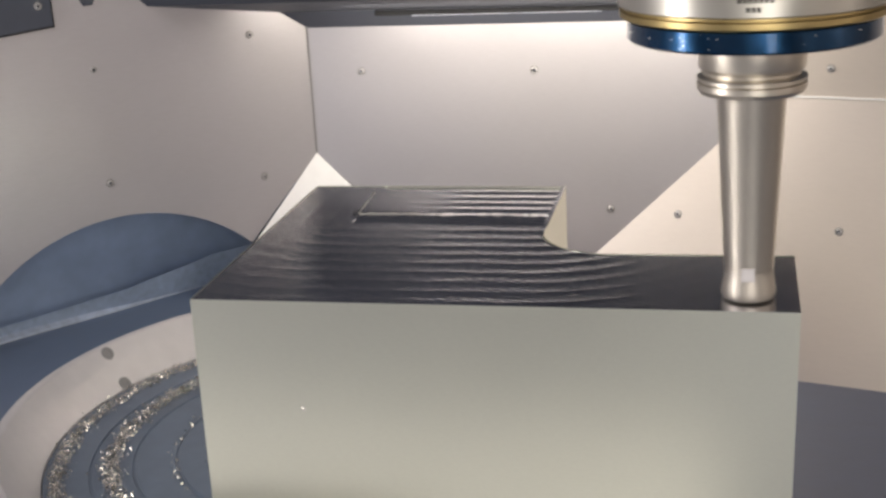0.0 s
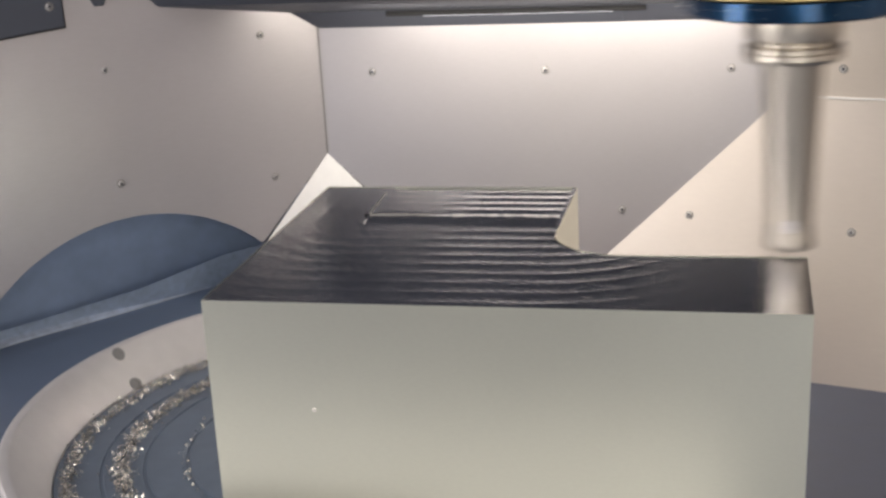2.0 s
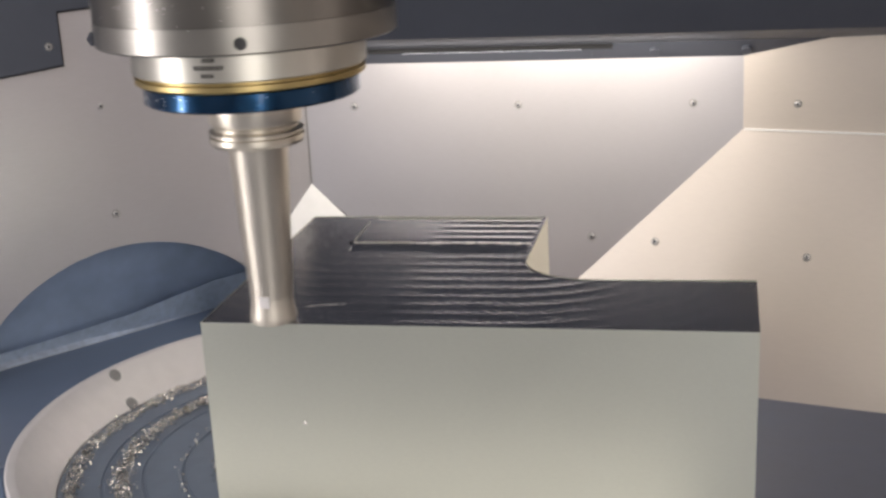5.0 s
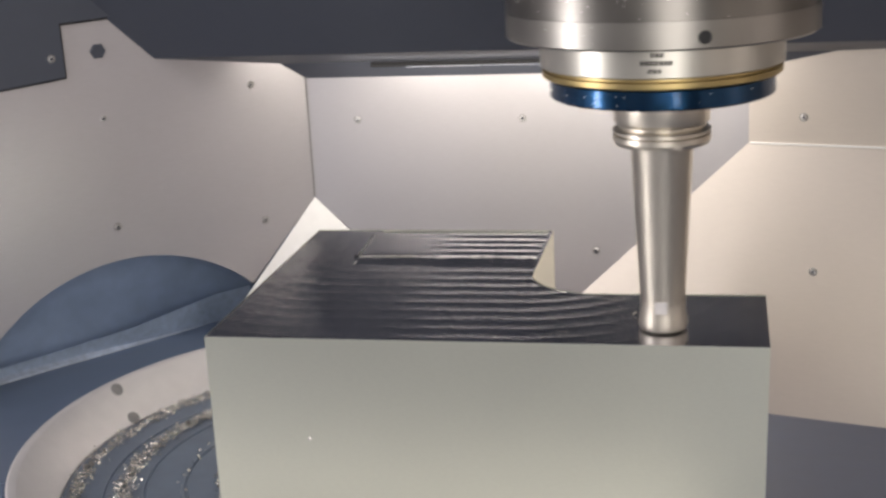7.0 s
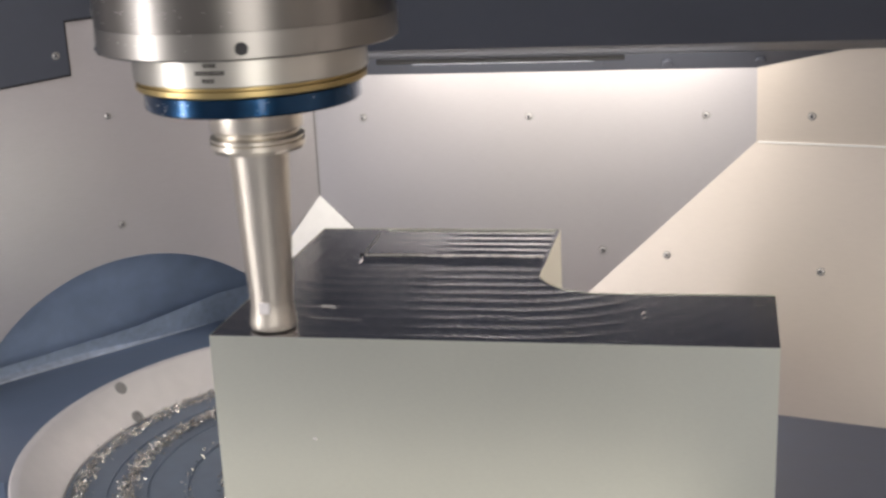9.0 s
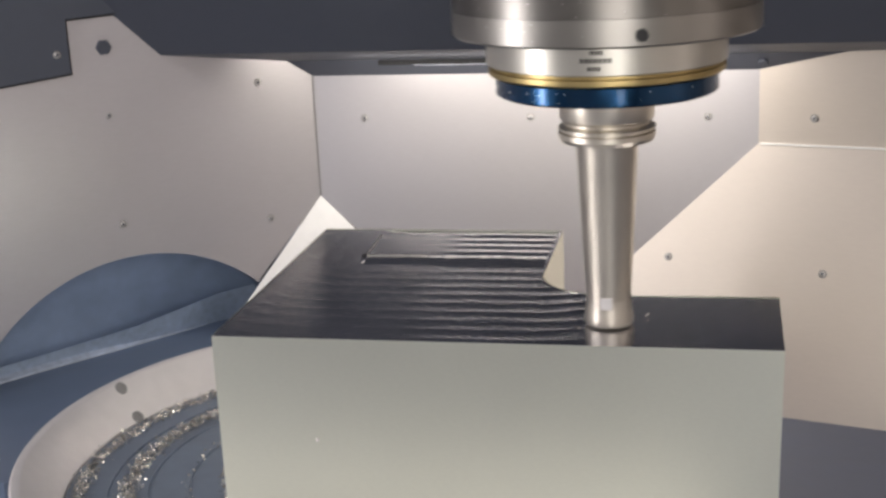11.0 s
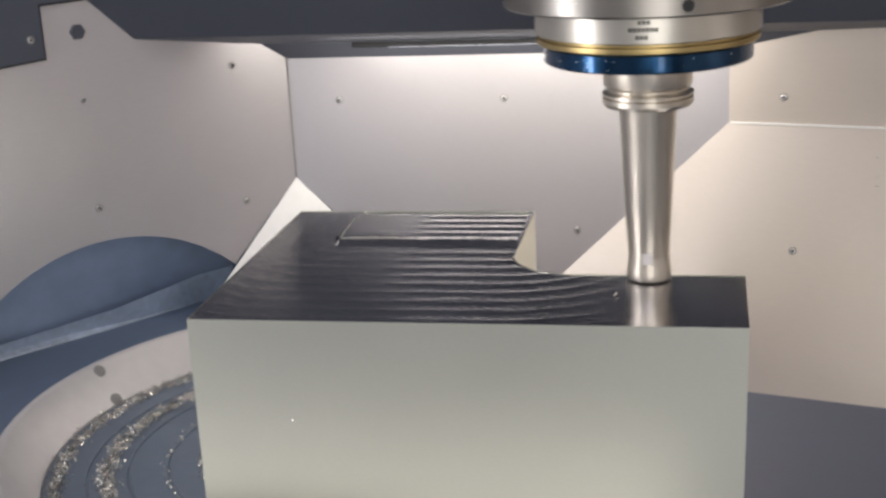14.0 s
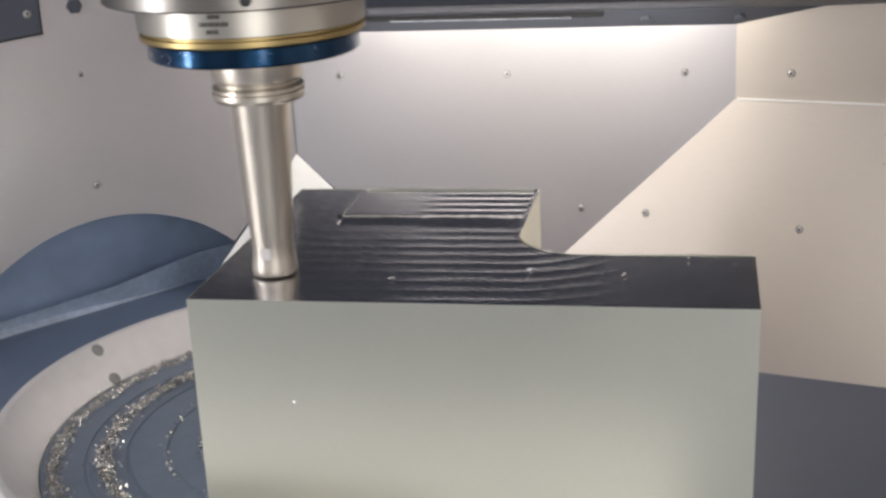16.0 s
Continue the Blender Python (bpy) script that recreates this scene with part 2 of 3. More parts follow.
# ---- cover plate on the side panel ----
plate = tagged(part("cover_plate", slab([on_left(u, z, -0.006) for u, z in ((0.70, 0.085), (0.285, 0.114), (0.285, 0.170), (0.215, 0.172), (0.215, 0.50), (0.70, 0.50))], 0.0055, 0.0008), COVER), "blue grey painted cover plate on the side panel", "cover plate")
part("gasket", slab([on_left(u, z, -0.002) for u, z in ((0.70, 0.0828), (0.2826, 0.1118), (0.2826, 0.1676), (0.2126, 0.1696), (0.2126, 0.50), (0.70, 0.50))], 0.0018), DARK, plate, "thin dark gasket edge")


# ---- screws ----
def build_screw():
    screw = part("panel_screw", lathe([(0.0, 0.0008), (0.0017, 0.0008), (0.0020, 0.0021), (0.0027, 0.0019), (0.0034, 0.0009), (0.0036, -0.0006)], 20), SCREW, None, "", True)
    part("washer", lathe([(0.0036, 0.0002), (0.0044, 0.0002), (0.0046, -0.0008)], 20), DOOR, screw, "dark sealing washer", True)
    part("socket", lathe([(0.0, 0.0011), (0.0014, 0.0011), (0.0017, 0.0009)], 6), HOOD, screw, "dark hex socket")
    return tagged(screw, "small round socket head screw in the sheet metal panel", "screw", "panel screws")


def seat(where, normal):
    return Matrix.Translation(where) @ Vector(normal).to_track_quat("Z", "Y").to_matrix().to_4x4()


left_n = -LEFT_OUT
right_n = Vector((-0.25, -1, 0)).normalized()
slope_n = Vector((-0.235, -0.9395, 0.249)).normalized()
first = build_screw()
spots = [((-0.302, 0.503, 0.064), left_n), ((-0.176, 0.628, 0.078), left_n), ((-0.300, 0.504, -0.057), left_n), ((-0.174, 0.630, -0.082), left_n),
         ((-0.066, 0.678, 0.027), (0, -1, 0)), ((0.129, 0.678, 0.026), (0, -1, 0)), ((0.327, 0.678, 0.025), (0, -1, 0)), ((0.210, 0.678, -0.131), (0, -1, 0)),
         ((0.440, 0.663, 0.025), right_n), ((0.284, 0.668, -0.134), slope_n), ((0.451, 0.625, -0.139), slope_n)]
first.matrix_world = seat(*spots[0])
for s in spots[1:]:
    copy_thing(first, seat(*s))
copy_thing(first, seat(on_left(0.298, 0.135, -0.006), left_n))
tagged(part("hex_plug", lathe([(0.0, 0.004), (0.0075, 0.004), (0.0085, 0.003), (0.0085, 0.0), (0.0, 0.0)], 6), HOOD), "dark hexagonal plug in the grey side panel", "plug").matrix_world = seat((-0.300, 0.504, 0.137), left_n)


# ---- rotary table ----
TABLE_C = Vector((0.04, 0.23, 0.0))
RING_R, BORE_R, RING_Z, TABLE_Z = 0.302, 0.264, -0.170, -0.205


def build_table():
    table = tagged(empty("rotary_table", Matrix.Translation((TABLE_C.x, TABLE_C.y, TABLE_Z))), "round blue machine table with a pale steel rim and concentric grooves", "machine table")
    up = RING_Z - TABLE_Z
    part("rim", lathe([(BORE_R, -0.03), (BORE_R, 0.001), (RING_R - 0.010, up - 0.001), (RING_R - 0.008, up), (RING_R - 0.002, up), (RING_R, up - 0.002), (RING_R, -0.06), (BORE_R, -0.06), (BORE_R, -0.03)], 160), RING, table, "pale ground steel rim", True)
    prof = [(0.0, 0.0)]
    for r in (0.05, 0.085, 0.12, 0.155, 0.19, 0.225):
        prof += [(r - 0.0018, 0.0), (r - 0.0012, -0.0014), (r + 0.0012, -0.0014), (r + 0.0018, 0.0)]
    prof += [(BORE_R - 0.001, 0.0), (BORE_R - 0.001, -0.05), (0.0, -0.05)]
    part("face", lathe(prof, 160), TABLE, table, "", True)
    part("pedestal", lathe([(0.0, -0.05), (0.24, -0.05), (0.24, FLOOR_Z - TABLE_Z), (0.0, FLOOR_Z - TABLE_Z)], 64), BLUE, table)
    for a, r, h in ((161.4, 0.2885, 0.0299), (162.2, 0.2668, 0.0045)):
        out = Vector((math.cos(radians(a)), math.sin(radians(a)), 0))
        part("rim_bolt", lathe([(0.0, 0.0006), (0.003, 0.0006), (0.0035, 0.0014), (0.0062, 0.0012), (0.0066, 0.0)], 20), DOOR, table, "", True).matrix_local = seat(out * r + Vector((0, 0, h)), Vector((0, 0, 0.028)) - out * 0.035)
    return table


build_table()


# ---- steel block ----
def notch_outline():
    pts = [(0.0, 0.0), (0.385, 0.0), (0.385, 0.110), (0.262, 0.1085)]
    for k in range(1, 9):
        a = radians(270 - 90 * k / 8)
        pts.append((0.262 + 0.052 * math.cos(a), 0.1605 + 0.052 * math.sin(a)))
    pts += [(0.211, 0.178), (0.211, 0.285), (0.0, 0.285)]
    return pts


def inside(x, y):
    return x <= 0.211 or y <= 0.1085 or (x < 0.262 and y < 0.1605 and math.hypot(x - 0.262, y - 0.1605) > 0.052)


def top_height(x, y):
    dx, dy = max(0.060 - x, 0.0, x - 0.207), max(0.180 - y, 0.0)
    d = math.hypot(dx, dy)
    if d <= 0:
        if y < 0.203:
            return -0.0024 + (y - 0.180) * 0.06
        deep = min(1.0, max(0.12, (x - 0.108) / 0.04))
        return -0.0014 + 0.00028 * deep * math.cos(2 * math.pi * (y - 0.203) / 0.0172)
    edge = 0.122 + 0.25 * max(0.0, 0.06 - y) + 0.012 * noise.noise((y * 30, 0.0, 4.0))
    calm = min(1.0, max(0.0, (x - edge) / 0.045)) * min(1.0, max(0.04, (0.300 - x) / 0.085)) * (0.72 + 0.5 * noise.noise((x * 14, y * 55, 7.0)))
    beads = calm * math.sin(2 * math.pi * (x + 0.9 * y) / 0.0078) * (0.8 + 0.5 * noise.noise((x * 40, y * 40, 0.3)))
    ridge = abs(((d + 0.0022 * beads) / 0.0192) % 1.0 - 0.5) * 2
    return 0.00066 * ridge**2.4 * ((0.15 if x < 0.2 else 0.08) + 0.85 * calm) * (1 + 0.65 * beads) - 0.0008 + 0.00012 * beads * ridge + 0.00004 * noise.noise((x * 25, y * 60, 0.0))


def build_block():
    block = tagged(empty("steel_block", Matrix.Translation((0, 0, 0))), "large steel block with ground sides and a milled dark top", "workpiece")
    bm = bmesh.new()
    outline = notch_outline()
    rows = []
    for z in (-0.0003, TABLE_Z):
        pinch = 0.0025 * z / -0.14
        rows.append([bm.verts.new((x - (pinch if x > 0.38 else 0), y, z)) for x, y in outline])
    n = len(outline)
    for k in range(n):
        bm.faces.new([rows[0][k], rows[0][(k + 1) % n], rows[1][(k + 1) % n], rows[1][k]])
    bm.faces.new(rows[1])
    part("body", bm, FACE, block)
    nx, ny = 540, 400
    number, verts, faces = {}, [], []
    for i in range(nx):
        for j in range(ny):
            x, y = 0.385 * i / (nx - 1), 0.285 * j / (ny - 1)
            if inside(x, y):
                number[i, j] = len(verts)
                verts.append((x, y, top_height(x, y)))
    for i, j in number:
        quad = [number.get(q) for q in ((i, j), (i + 1, j), (i + 1, j + 1), (i, j + 1))]
        if None not in quad:
            faces.append(quad)
    data = bpy.data.meshes.new("milled_top")
    data.from_pydata(verts, [], faces)
    bm = bmesh.new()
    bm.from_mesh(data)
    bpy.data.meshes.remove(data)
    part("milled_top", bm, TOP, block, "dark milled steel surface with scalloped tool marks", True)
    rnd = random.Random(5)
    for x0, x1, y in ((0.105, 0.140, 0.2035), (0.136, 0.188, 0.2045), (0.180, 0.209, 0.2030)):
        bm = bmesh.new()
        last = None
        for k in range(15):
            x = x0 + (x1 - x0) * k / 14
            h = rnd.uniform(0.0002, 0.0013) * math.sin(math.pi * (k + 0.5) / 15) ** 0.5
            w = 0.0006 + rnd.uniform(0, 0.0010)
            now = [bm.verts.new((x, y - 0.001, -0.0016)), bm.verts.new((x, y + rnd.uniform(-0.001, 0.001), -0.001 + h)), bm.verts.new((x, y + w, -0.0016))]
            if last:
                bm.faces.new([last[0], now[0], now[1], last[1]])
                bm.faces.new([last[1], now[1], now[2], last[2]])
            last = now
        part("burr", bm, SLIVER, block, "bright ragged burr along the step", True)
    # thin raised edge round the corner of the step, with a blob of metal at its end
    for a, b in (((0.059, 0.2030), (0.108, 0.2045)), ((0.0575, 0.206), (0.0555, 0.266))):
        bm = bmesh.new()
        last = None
        side = Vector((b[1] - a[1], a[0] - b[0], 0)).normalized()
        for k in range(13):
            c = Vector((*a, 0)).lerp(Vector((*b, 0)), k / 12) + side * rnd.uniform(-0.0004, 0.0004)
            now = [bm.verts.new(c + side * d + Vector((0, 0, z))) for d, z in ((-0.0007, -0.0022), (-0.0003, rnd.uniform(-0.0006, 0.0004)), (0.0004, rnd.uniform(-0.0007, 0.0001)), (0.0008, -0.0022))]
            if last:
                for j in range(3):
                    bm.faces.new([last[j], now[j], now[j + 1], last[j + 1]])
            last = now
        part("burr", bm, BAND, block, "thin raised burr along the step", True)
    part("burr", lathe([(0.0, 0.0013), (0.0009, 0.0010), (0.0016, 0.0002), (0.0019, -0.0020)], 10), DARK, block, "dark blob of metal", True).matrix_local = pose(0.0560, 0.2020, -0.0006, 8, 14, 20)
    part("pit", lathe([(0.0, 0.0004), (0.0008, 0.0006), (0.0014, 0.0003), (0.0016, -0.0004)], 12), SLIVER, block).matrix_local = seat((0.071, -0.0001, -0.075), (0, -1, 0))
    return block


build_block()


# ---- trunnion behind the arched opening ----
def build_trunnion():
    m = Matrix.Translation(on_left(ARCH_U, ARCH_Z, 0.0)) @ Vector(LEFT_OUT).to_track_quat("Z", "Y").to_matrix().to_4x4()
    body = tagged(empty("trunnion_drum", m), "blue enamelled swivel drum behind the arched opening, colour lightened against the shade", "machine trunnion")
    part("tunnel", lathe([(0.30, 0.008), (0.30, 0.30), (0.0, 0.30)], 96), DRUM, body, "", True)
    part("drum", lathe([(0.0, 0.118), (0.08, 0.116), (0.14, 0.108), (0.18, 0.095), (0.225, 0.090), (0.230, 0.094), (0.230, 0.30)], 96), DRUM, body, "", True)
    return body


def build_cradle():
    cradle = tagged(empty("swivel_cradle", Matrix.Translation((0, 0, 0))), "blue grey enamelled swivel cradle beside the round table", "machine cradle")
    deck = [(-0.56, 0.27, -0.222), (-0.30, 0.20, -0.222), (-0.10, 0.45, -0.222), (-0.13, 0.62, -0.222), (-0.235, 0.715, -0.222), (-0.271, 0.668, -0.222), (-0.347, 0.564, -0.222), (-0.414, 0.479, -0.222)]
    part("deck", slab(deck, 0.07), BLUE, cradle)
    low = [(-0.470, 0.399, -0.222), (-0.414, 0.479, -0.222), (-0.347, 0.564, -0.222), (-0.271, 0.668, -0.222), (-0.235, 0.715, -0.222)]
    high = [(-0.462, 0.412, -0.207), (-0.400, 0.490, -0.205), (-0.326, 0.566, -0.197), (-0.255, 0.650, -0.182), (-0.216, 0.672, -0.176)]
    bm = bmesh.new()
    rows = [[bm.verts.new(v) for v in low], [bm.verts.new(v) for v in high], [bm.verts.new((x - 0.02, y + 0.03, -0.28)) for x, y, z in high]]
    for a, b in zip(rows, rows[1:]):
        for k in range(4):
            bm.faces.new([a[k], a[k + 1], b[k + 1], b[k]])
    # the web's paler blue holds the light on its curved surface
    part("web", bm, BLUE_MID, cradle, "blue web, paler to stand for light on its curve", True)
    # pale strip that paints the highlight along the deck's ridge
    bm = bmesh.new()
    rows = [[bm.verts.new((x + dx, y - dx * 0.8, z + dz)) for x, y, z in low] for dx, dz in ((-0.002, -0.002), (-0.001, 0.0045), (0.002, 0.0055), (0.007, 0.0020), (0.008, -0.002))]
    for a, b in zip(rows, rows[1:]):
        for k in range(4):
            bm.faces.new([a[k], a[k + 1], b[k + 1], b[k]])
    part("lip", bm, BLUE_LIGHT, cradle, "pale strip on the deck edge, painted as its highlight", True)
    return cradle


build_cradle()
build_trunnion()


# ---- spindle with its tool ----
HOUSING_R = 0.0985
NOSE_R = 0.0775


def build_spindle():
    spindle = tagged(empty("milling_spindle"), "turned steel milling spindle with a brass and blue nose ring", "milling spindle")
    part("housing", lathe([(0.0775, 0.2162), (HOUSING_R, 0.2162), (HOUSING_R, 0.300), (0.115, 0.301), (0.115, 0.755), (0.0, 0.755)], 128), STEEL, spindle, "brushed turned steel housing", True)
    part("housing_collar", lathe([(0.0775, 0.1985), (HOUSING_R - 0.0015, 0.1992), (HOUSING_R + 0.0002, 0.2005), (HOUSING_R + 0.0002, 0.2160), (HOUSING_R - 0.001, 0.2162), (0.08, 0.2162)], 128), PALE_STEEL, spindle, "paler turned steel collar", True)
    nose = part("nose_band", lathe([(0.070, 0.1795), (NOSE_R - 0.0012, 0.1800), (NOSE_R, 0.1808), (NOSE_R, 0.1990)], 128), BAND, spindle, "pale satin steel band with dark marks", True)
    part("brass_ring", lathe([(0.070, 0.1730), (0.0752, 0.1732), (0.0763, 0.1742), (0.0763, 0.1774), (0.0742, 0.1780), (0.0742, 0.1800)], 128), GOLD, spindle, "polished brass ring", True)
    part("blue_ring", lathe([(0.0300, 0.1602), (0.0702, 0.1598), (0.0719, 0.1612), (0.0719, 0.1715), (0.0707, 0.1732)], 128), BLUE_RING, spindle, "blue anodised ring", True)
    holder = part("tool_holder", lathe([(0.0, 0.1650), (0.0308, 0.1650), (0.0311, 0.1640), (0.0311, 0.1430), (0.0306, 0.1420), (0.0284, 0.1400), (0.0284, 0.1388), (0.0312, 0.1374), (0.0318, 0.1368), (0.0318, 0.1356), (0.0300, 0.1351), (0.0300, 0.1340), (0.0318, 0.1334), (0.0318, 0.1300), (0.0302, 0.1274), (0.0208, 0.1268), (0.0203, 0.1250), (0.0157, 0.0330), (0.0155, 0.0327), (0.0155, 0.0320), (0.0150, 0.0210), (0.0149, 0.0185)], 96), HOLDER, spindle, "tapered satin steel tool holder", True)
    part("cutter", lathe([(0.0147, 0.0200), (0.0149, 0.0160), (0.0155, 0.0105), (0.0163, 0.0060), (0.0165, 0.0030), (0.0158, 0.0008), (0.0140, 0.0), (0.0, 0.0002)], 64), CUTTER, holder, "short flared face mill with a dark rim", True)
    # pale flat whose colour stands for a glint above the cutter
    pad = part("drive_flat", box(-0.0040, 0.0040, -0.0012, 0.0012, -0.0042, 0.0042, 0.0005), RING, holder, "small flat above the cutter, pale to stand for a glint")
    pad.matrix_local = Matrix.Rotation(radians(-2), 4, "Z") @ Matrix.Translation((0, -0.0147, 0.0180))
    # raised black disc; its colour stands for the shade inside a screw hole
    bm = lathe([(0.0, 0.0005), (0.0030, 0.0005), (0.0035, 0.0010), (0.0039, 0.0009), (0.0040, -0.0004)], 24)
    hole = part("dark_hole_disc", bm, DARK, spindle, "", True)
    a = radians(-73)
    hole.matrix_local = seat((HOUSING_R * math.cos(a), HOUSING_R * math.sin(a), 0.2065), (math.cos(a), math.sin(a), 0))
    rnd = random.Random(9)
    bm = bmesh.new()
    for _ in range(90):
        low = rnd.random() < 0.15
        r, z = (0.0719, rnd.uniform(0.162, 0.171)) if low else (HOUSING_R, rnd.uniform(0.203, 0.27))
        a = radians(rnd.gauss(-112, 28))
        w = rnd.uniform(0.0002, 0.0006) / r
        h = rnd.uniform(0.0002, 0.0006)
        q = [bm.verts.new((rr * math.cos(aa), rr * math.sin(aa), zz)) for rr, aa, zz in ((r, a - w, z - h), (r, a + w, z - h * rnd.random()), (r, a + w, z + h), (r, a - w * rnd.random(), z + h))]
        top = bm.verts.new(((r + 0.0007) * math.cos(a), (r + 0.0007) * math.sin(a), z))
        for k in range(4):
            bm.faces.new([q[k], q[(k + 1) % 4], top])
    tagged(part("chip_specks", bm, SLIVER, spindle, "tiny bright chips stuck to the housing"), kind="stuff")
    # dark marks on the nose: three rows of small plain bars
    for z, count, shift in ((0.1945, 3, 0.3), (0.1898, 7, 0.0), (0.1850, 3, -0.8)):
        for k in range(count):
            bm = bmesh.new()
            a = radians(-89.6 + shift + (k - (count - 1) / 2) * 2.05)
            tall = 0.0013 if count == 3 else 0.0014
            corners = [((NOSE_R + 0.0003) * math.cos(a + da), (NOSE_R + 0.0003) * math.sin(a + da), z + dz) for da, dz in ((-0.0145, -tall), (0.0145, -tall), (0.0145, tall), (-0.0145, tall))]
            bm.faces.new([bm.verts.new(c) for c in corners])
            part("mark", bm, INK, nose, "dark printed bar")
    return spindle


SPINDLE = build_spindle()


# ---- chips on the table ----
def chip_belt(name, r_mid, r_half, a0, a1, count, size, label, seed):
    rnd = random.Random(seed)
    verts, faces = [], []
    for _ in range(count):
        a = radians(rnd.uniform(a0, a1))
        clump = 0.55 + 0.45 * math.sin(a * 23 + seed) * math.sin(a * 9.1)
        r = r_mid + rnd.gauss(0, 0.45) * r_half * (0.6 + 0.5 * clump)
        r = min(r, BORE_R - 0.003)
        s = size * rnd.uniform(0.5, 1.5)
        c = Vector((TABLE_C.x + r * math.cos(a), TABLE_C.y + r * math.sin(a), TABLE_Z + s * 0.35 + max(0, rnd.gauss(0.001, 0.0022))))
        turn = Euler([rnd.uniform(0, 6.28) for _ in range(3)]).to_matrix()
        base = len(verts)
        arc = rnd.uniform(1.5, 3.6)
        for k in range(4):
            th = arc * (k / 3 - 0.5)
            for w in (-0.5, 0.5):
                verts.append(c + turn @ Vector((s * 0.45 * math.cos(th), s * 0.45 * math.sin(th), w * s * 0.7)))
        for k in range(3):
            faces.append((base + 2 * k, base + 2 * k + 1, base + 2 * k + 3, base + 2 * k + 2))
    data = bpy.data.meshes.new(name)
    data.from_pydata(verts, [], faces)
    data.materials.append(CHIP)
    return tagged(new(name, data), label, "metal chips", "", "stuff")


chip_belt("metal_chips", 0.252, 0.010, 100, 260, 4600, 0.0018, "belt of curled bright steel chips on the table", 3)
chip_belt("metal_chips", 0.209, 0.011, 100, 260, 4600, 0.0018, "belt of curled bright steel chips on the table", 7)
chip_belt("metal_chips", 0.158, 0.004, 120, 250, 100, 0.0022, "thin trail of steel chips in a table groove", 11)
chip_belt("metal_chips", 0.128, 0.004, 120, 250, 140, 0.0026, "thin trail of steel chips in a table groove", 13)


# ---- loose chips on the block ----
def sliver(name, length, width, curl, mat=SLIVER):
    bm = bmesh.new()
    last = None
    for k in range(7):
        u = k / 6 - 0.5
        z = 0.0008 + curl * (0.25 - u * u) * 4
        now = [bm.verts.new((u * length, -width / 2 * (1 - 1.2 * abs(u)), z)), bm.verts.new((u * length, width / 2 * (1 - 1.2 * abs(u)), z + 0.0004))]
        if last:
            bm.faces.new([last[0], now[0], now[1], last[1]])
        last = now
    return tagged(part(name, bm, mat, None, "", True), "thin bright curled steel chip on the milled block", "metal chip", "loose chips")


for cx, cy, turn, size in ((0.201, 0.011, -20, 0.010), (0.247, 0.030, 5, 0.010), (0.263, 0.047, 25, 0.009)):
    bit = sliver("steel_chip", size, 0.0028, 0.0012, CHIP)
    bit["label"] = "dark curled steel chip lying on the milled block"
    bit.matrix_world = pose(cx, cy, -0.0003, 0, 0, turn)

# chips that the cutter throws off: when, the speed along x, y and z
FLIGHTS = []
rnd = random.Random(21)
for begin, end in ((3.2, 5.25), (7.0, 9.3), (10.9, 12.95), (14.4, 15.9)):
    t = begin
    while t < end:
        bit = sliver("flying_chip", rnd.uniform(0.004, 0.009), rnd.uniform(0.0011, 0.0020), 0.0004)
        bit["label"] = "bright curled steel chip thrown off by the cutter"
        FLIGHTS.append((bit, round(t, 2), rnd.uniform(0.5, 2.0), rnd.uniform(-0.75, -0.12) if rnd.random() < 0.9 else rnd.uniform(0.0, 0.25), rnd.uniform(0.15, 0.75), rnd.uniform(-40, 40)))
        t += rnd.uniform(0.035, 0.09)


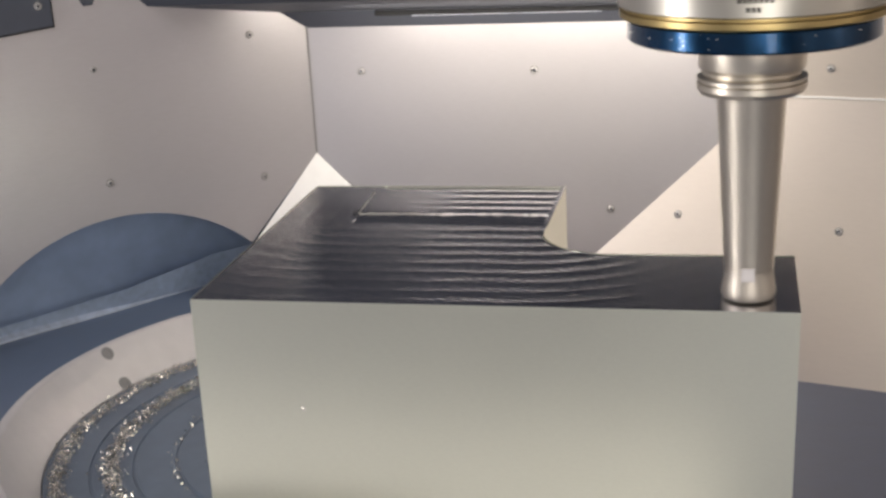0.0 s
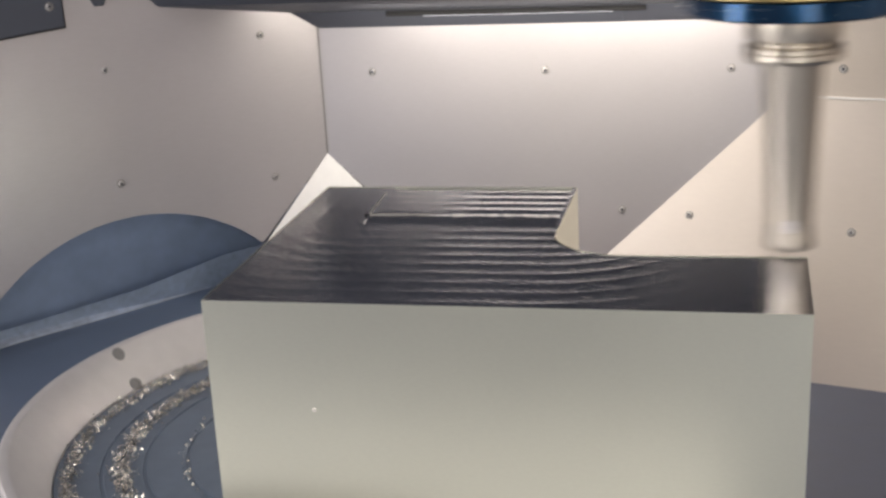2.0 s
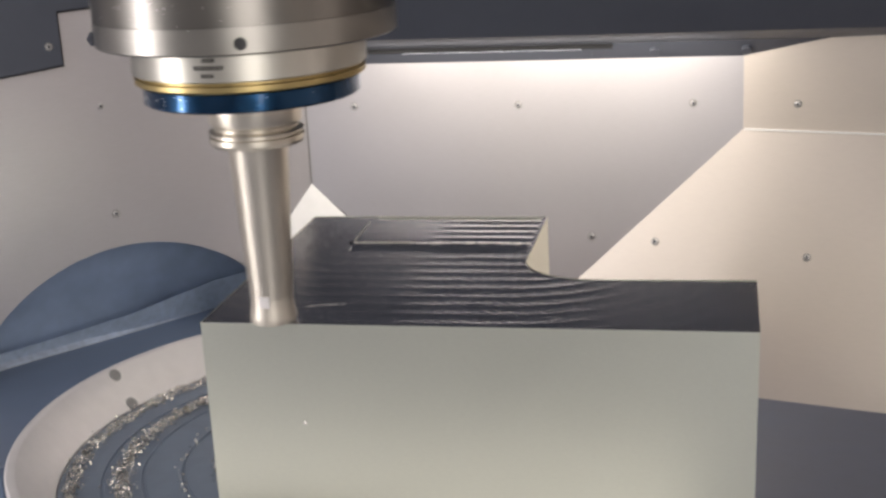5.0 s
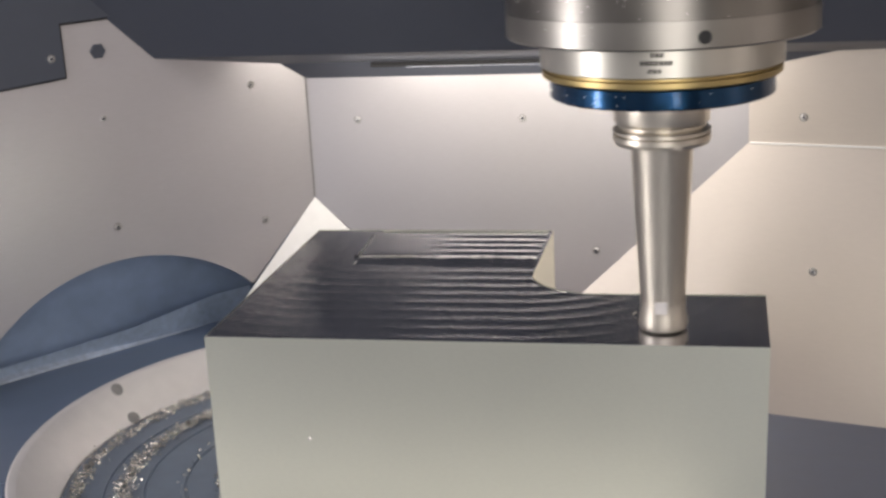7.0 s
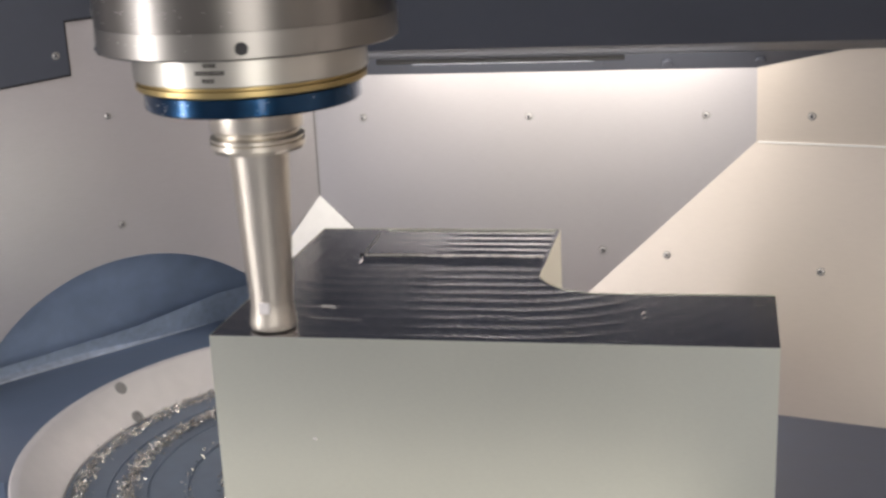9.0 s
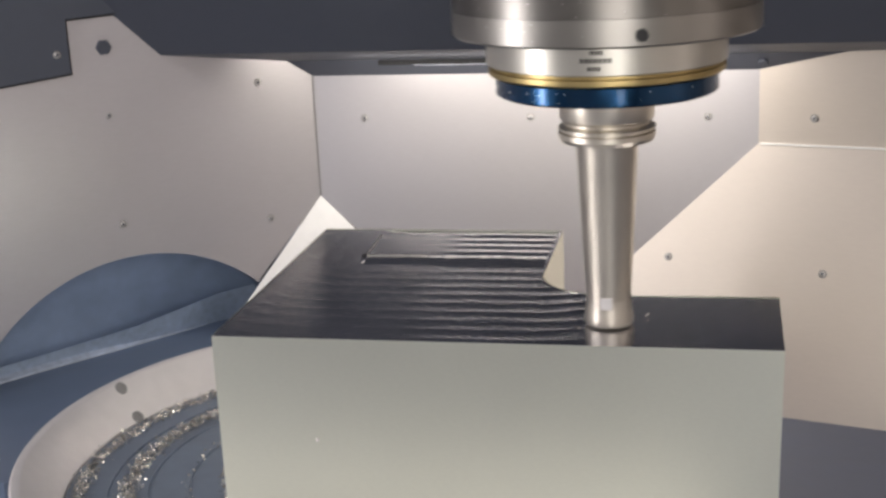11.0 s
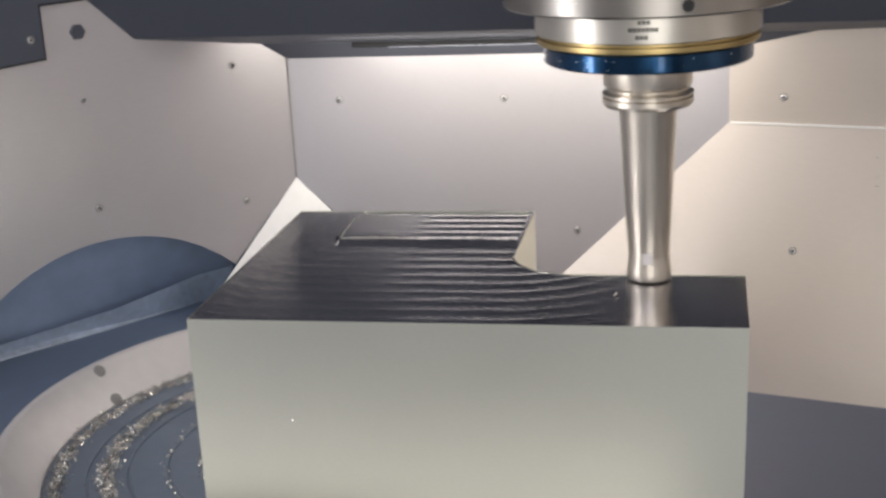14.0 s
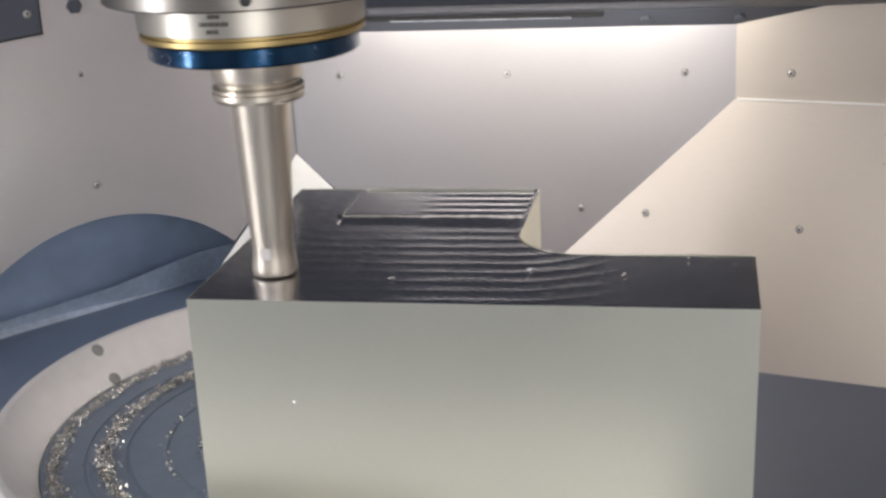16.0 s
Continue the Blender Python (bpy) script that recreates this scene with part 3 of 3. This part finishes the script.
# ---- movement ----
def motions():
    lines = [
        (0, 0.3547, 0.028, 0), (0.25, 0.3271, 0.006, 0), (0.5, 0.2945, -0.004, 0), (0.8, 0.2578, -0.006, 0), (0.9, 0.1904, -0.006, 0),
        (1, 0.1088, -0.006, 0), (1.1, 0.0354, -0.002, 0), (1.2, -0.0013, 0.003, 0), (1.5, -0.0217, 0.004, 0), (1.6, -0.0227, 0.011, 0.001),
        (1.7, 0.014, 0.021, 0.003), (1.8, 0.1343, 0.049, 0.005), (1.9, 0.2629, 0.092, 0.004), (2, 0.374, 0.126, 0.002), (2.1, 0.3985, 0.143, 0),
        (2.3, 0.3955, 0.124, 0), (2.5, 0.3822, 0.103, 0), (2.8, 0.3475, 0.066, 0), (3, 0.3322, 0.036, 0), (3.25, 0.3026, 0.017, 0),
        (3.5, 0.27, 0.01, 0), (4, 0.202, 0.003, 0), (4.5, 0.1272, 0.004, 0), (5, 0.0527, 0.006, 0), (5.2, 0.0272, 0.004, 0),
        (5.4, -0.0034, 0.012, 0), (5.55, -0.0207, 0.024, 0.001), (5.65, 0.015, 0.036, 0.003), (5.75, 0.1343, 0.062, 0.004), (5.85, 0.2629, 0.105, 0.004),
        (5.95, 0.3679, 0.135, 0.002), (6.1, 0.3873, 0.148, 0), (6.35, 0.374, 0.118, 0), (6.65, 0.3475, 0.078, 0), (6.9, 0.3251, 0.045, 0),
        (7.1, 0.3047, 0.031, 0), (7.3, 0.2792, 0.026, 0), (7.5, 0.254, 0.024, 0), (8, 0.1785, 0.023, 0), (8.5, 0.1078, 0.022, 0),
        (9, 0.0405, 0.021, 0), (9.2, 0.013, 0.024, 0), (9.4, -0.0136, 0.036, 0), (9.55, -0.0238, 0.05, 0.001), (9.65, 0.015, 0.056, 0.003),
        (9.75, 0.1139, 0.077, 0.004), (9.85, 0.2404, 0.118, 0.004), (9.97, 0.3363, 0.138, 0.002), (10.1, 0.3465, 0.148, 0), (10.35, 0.3363, 0.122, 0),
        (10.65, 0.3108, 0.08, 0), (10.9, 0.2822, 0.052, 0), (11.1, 0.2588, 0.044, 0), (11.3, 0.2355, 0.042, 0), (11.5, 0.206, 0.04, 0),
        (12, 0.1312, 0.038, 0), (12.5, 0.0629, 0.032, 0), (12.8, 0.016, 0.049, 0), (13, -0.0105, 0.061, 0), (13.2, -0.0248, 0.072, 0.001),
        (13.3, 0.015, 0.074, 0.003), (13.4, 0.1139, 0.09, 0.005), (13.5, 0.2520, 0.128, 0.004), (13.6, 0.323, 0.14, 0.002), (13.7, 0.334, 0.136, 0), (13.8, 0.331, 0.122, 0),
        (13.9, 0.324, 0.112, 0), (14, 0.3165, 0.1035, 0), (14.1, 0.306, 0.092, 0), (14.2, 0.295, 0.083, 0), (14.3, 0.285, 0.073, 0), (14.5, 0.2608, 0.065, 0), (15, 0.1915, 0.057, 0),
        (15.5, 0.118, 0.057, 0), (16, 0.0456, 0.059, 0),]
    walk(SPINDLE, [(t, pose(x, y, z)) for t, x, y, z in lines])
    for bit, start, vx, vy, vz, turn in FLIGHTS:
        # held in the cutter, then thrown, then at rest where it fell
        rows = [(t, pose(x, y, z + 0.006, 0, 0, turn)) for t, x, y, z in lines if t < start - 0.04]
        before, after = [q for q in lines if q[0] <= start][-1], [q for q in lines if q[0] > start][0]
        u = (start - before[0]) / (after[0] - before[0])
        x, y, z = (before[k] + (after[k] - before[k]) * u for k in (1, 2, 3))
        rows.append((start, pose(x, y, z + 0.006, 0, 0, turn)))
        spin, hops = 0, 0
        for k in range(1, 16):
            dt = 1 / 15
            x, y, z, vz = x + vx * dt, y + vy * dt, z + vz * dt - 4.9 * dt * dt, vz - 9.8 * dt
            over = inside(x, y) and 0 <= x <= 0.385 and y >= 0
            if over and z < 0.0002 and z > -0.10:
                z, vz, vx, vy, hops = 0.0002, abs(vz) * 0.35, vx * 0.8, vy * 0.9, hops + 1
            z = max(z, FLOOR_Z + 0.002)
            down = (z <= FLOOR_Z + 0.003) or hops > 3
            spin += 0 if down else 50
            rows.append((round(start + k * dt, 4), pose(x, y, z, 0 if hops else spin, 0, turn + spin * 0.5)))
            if down:
                break
        rows = [r for r in rows if r[0] < 15.97]
        rows.append((16.0, rows[-1][1]))
        walk(bit, rows)


motions()
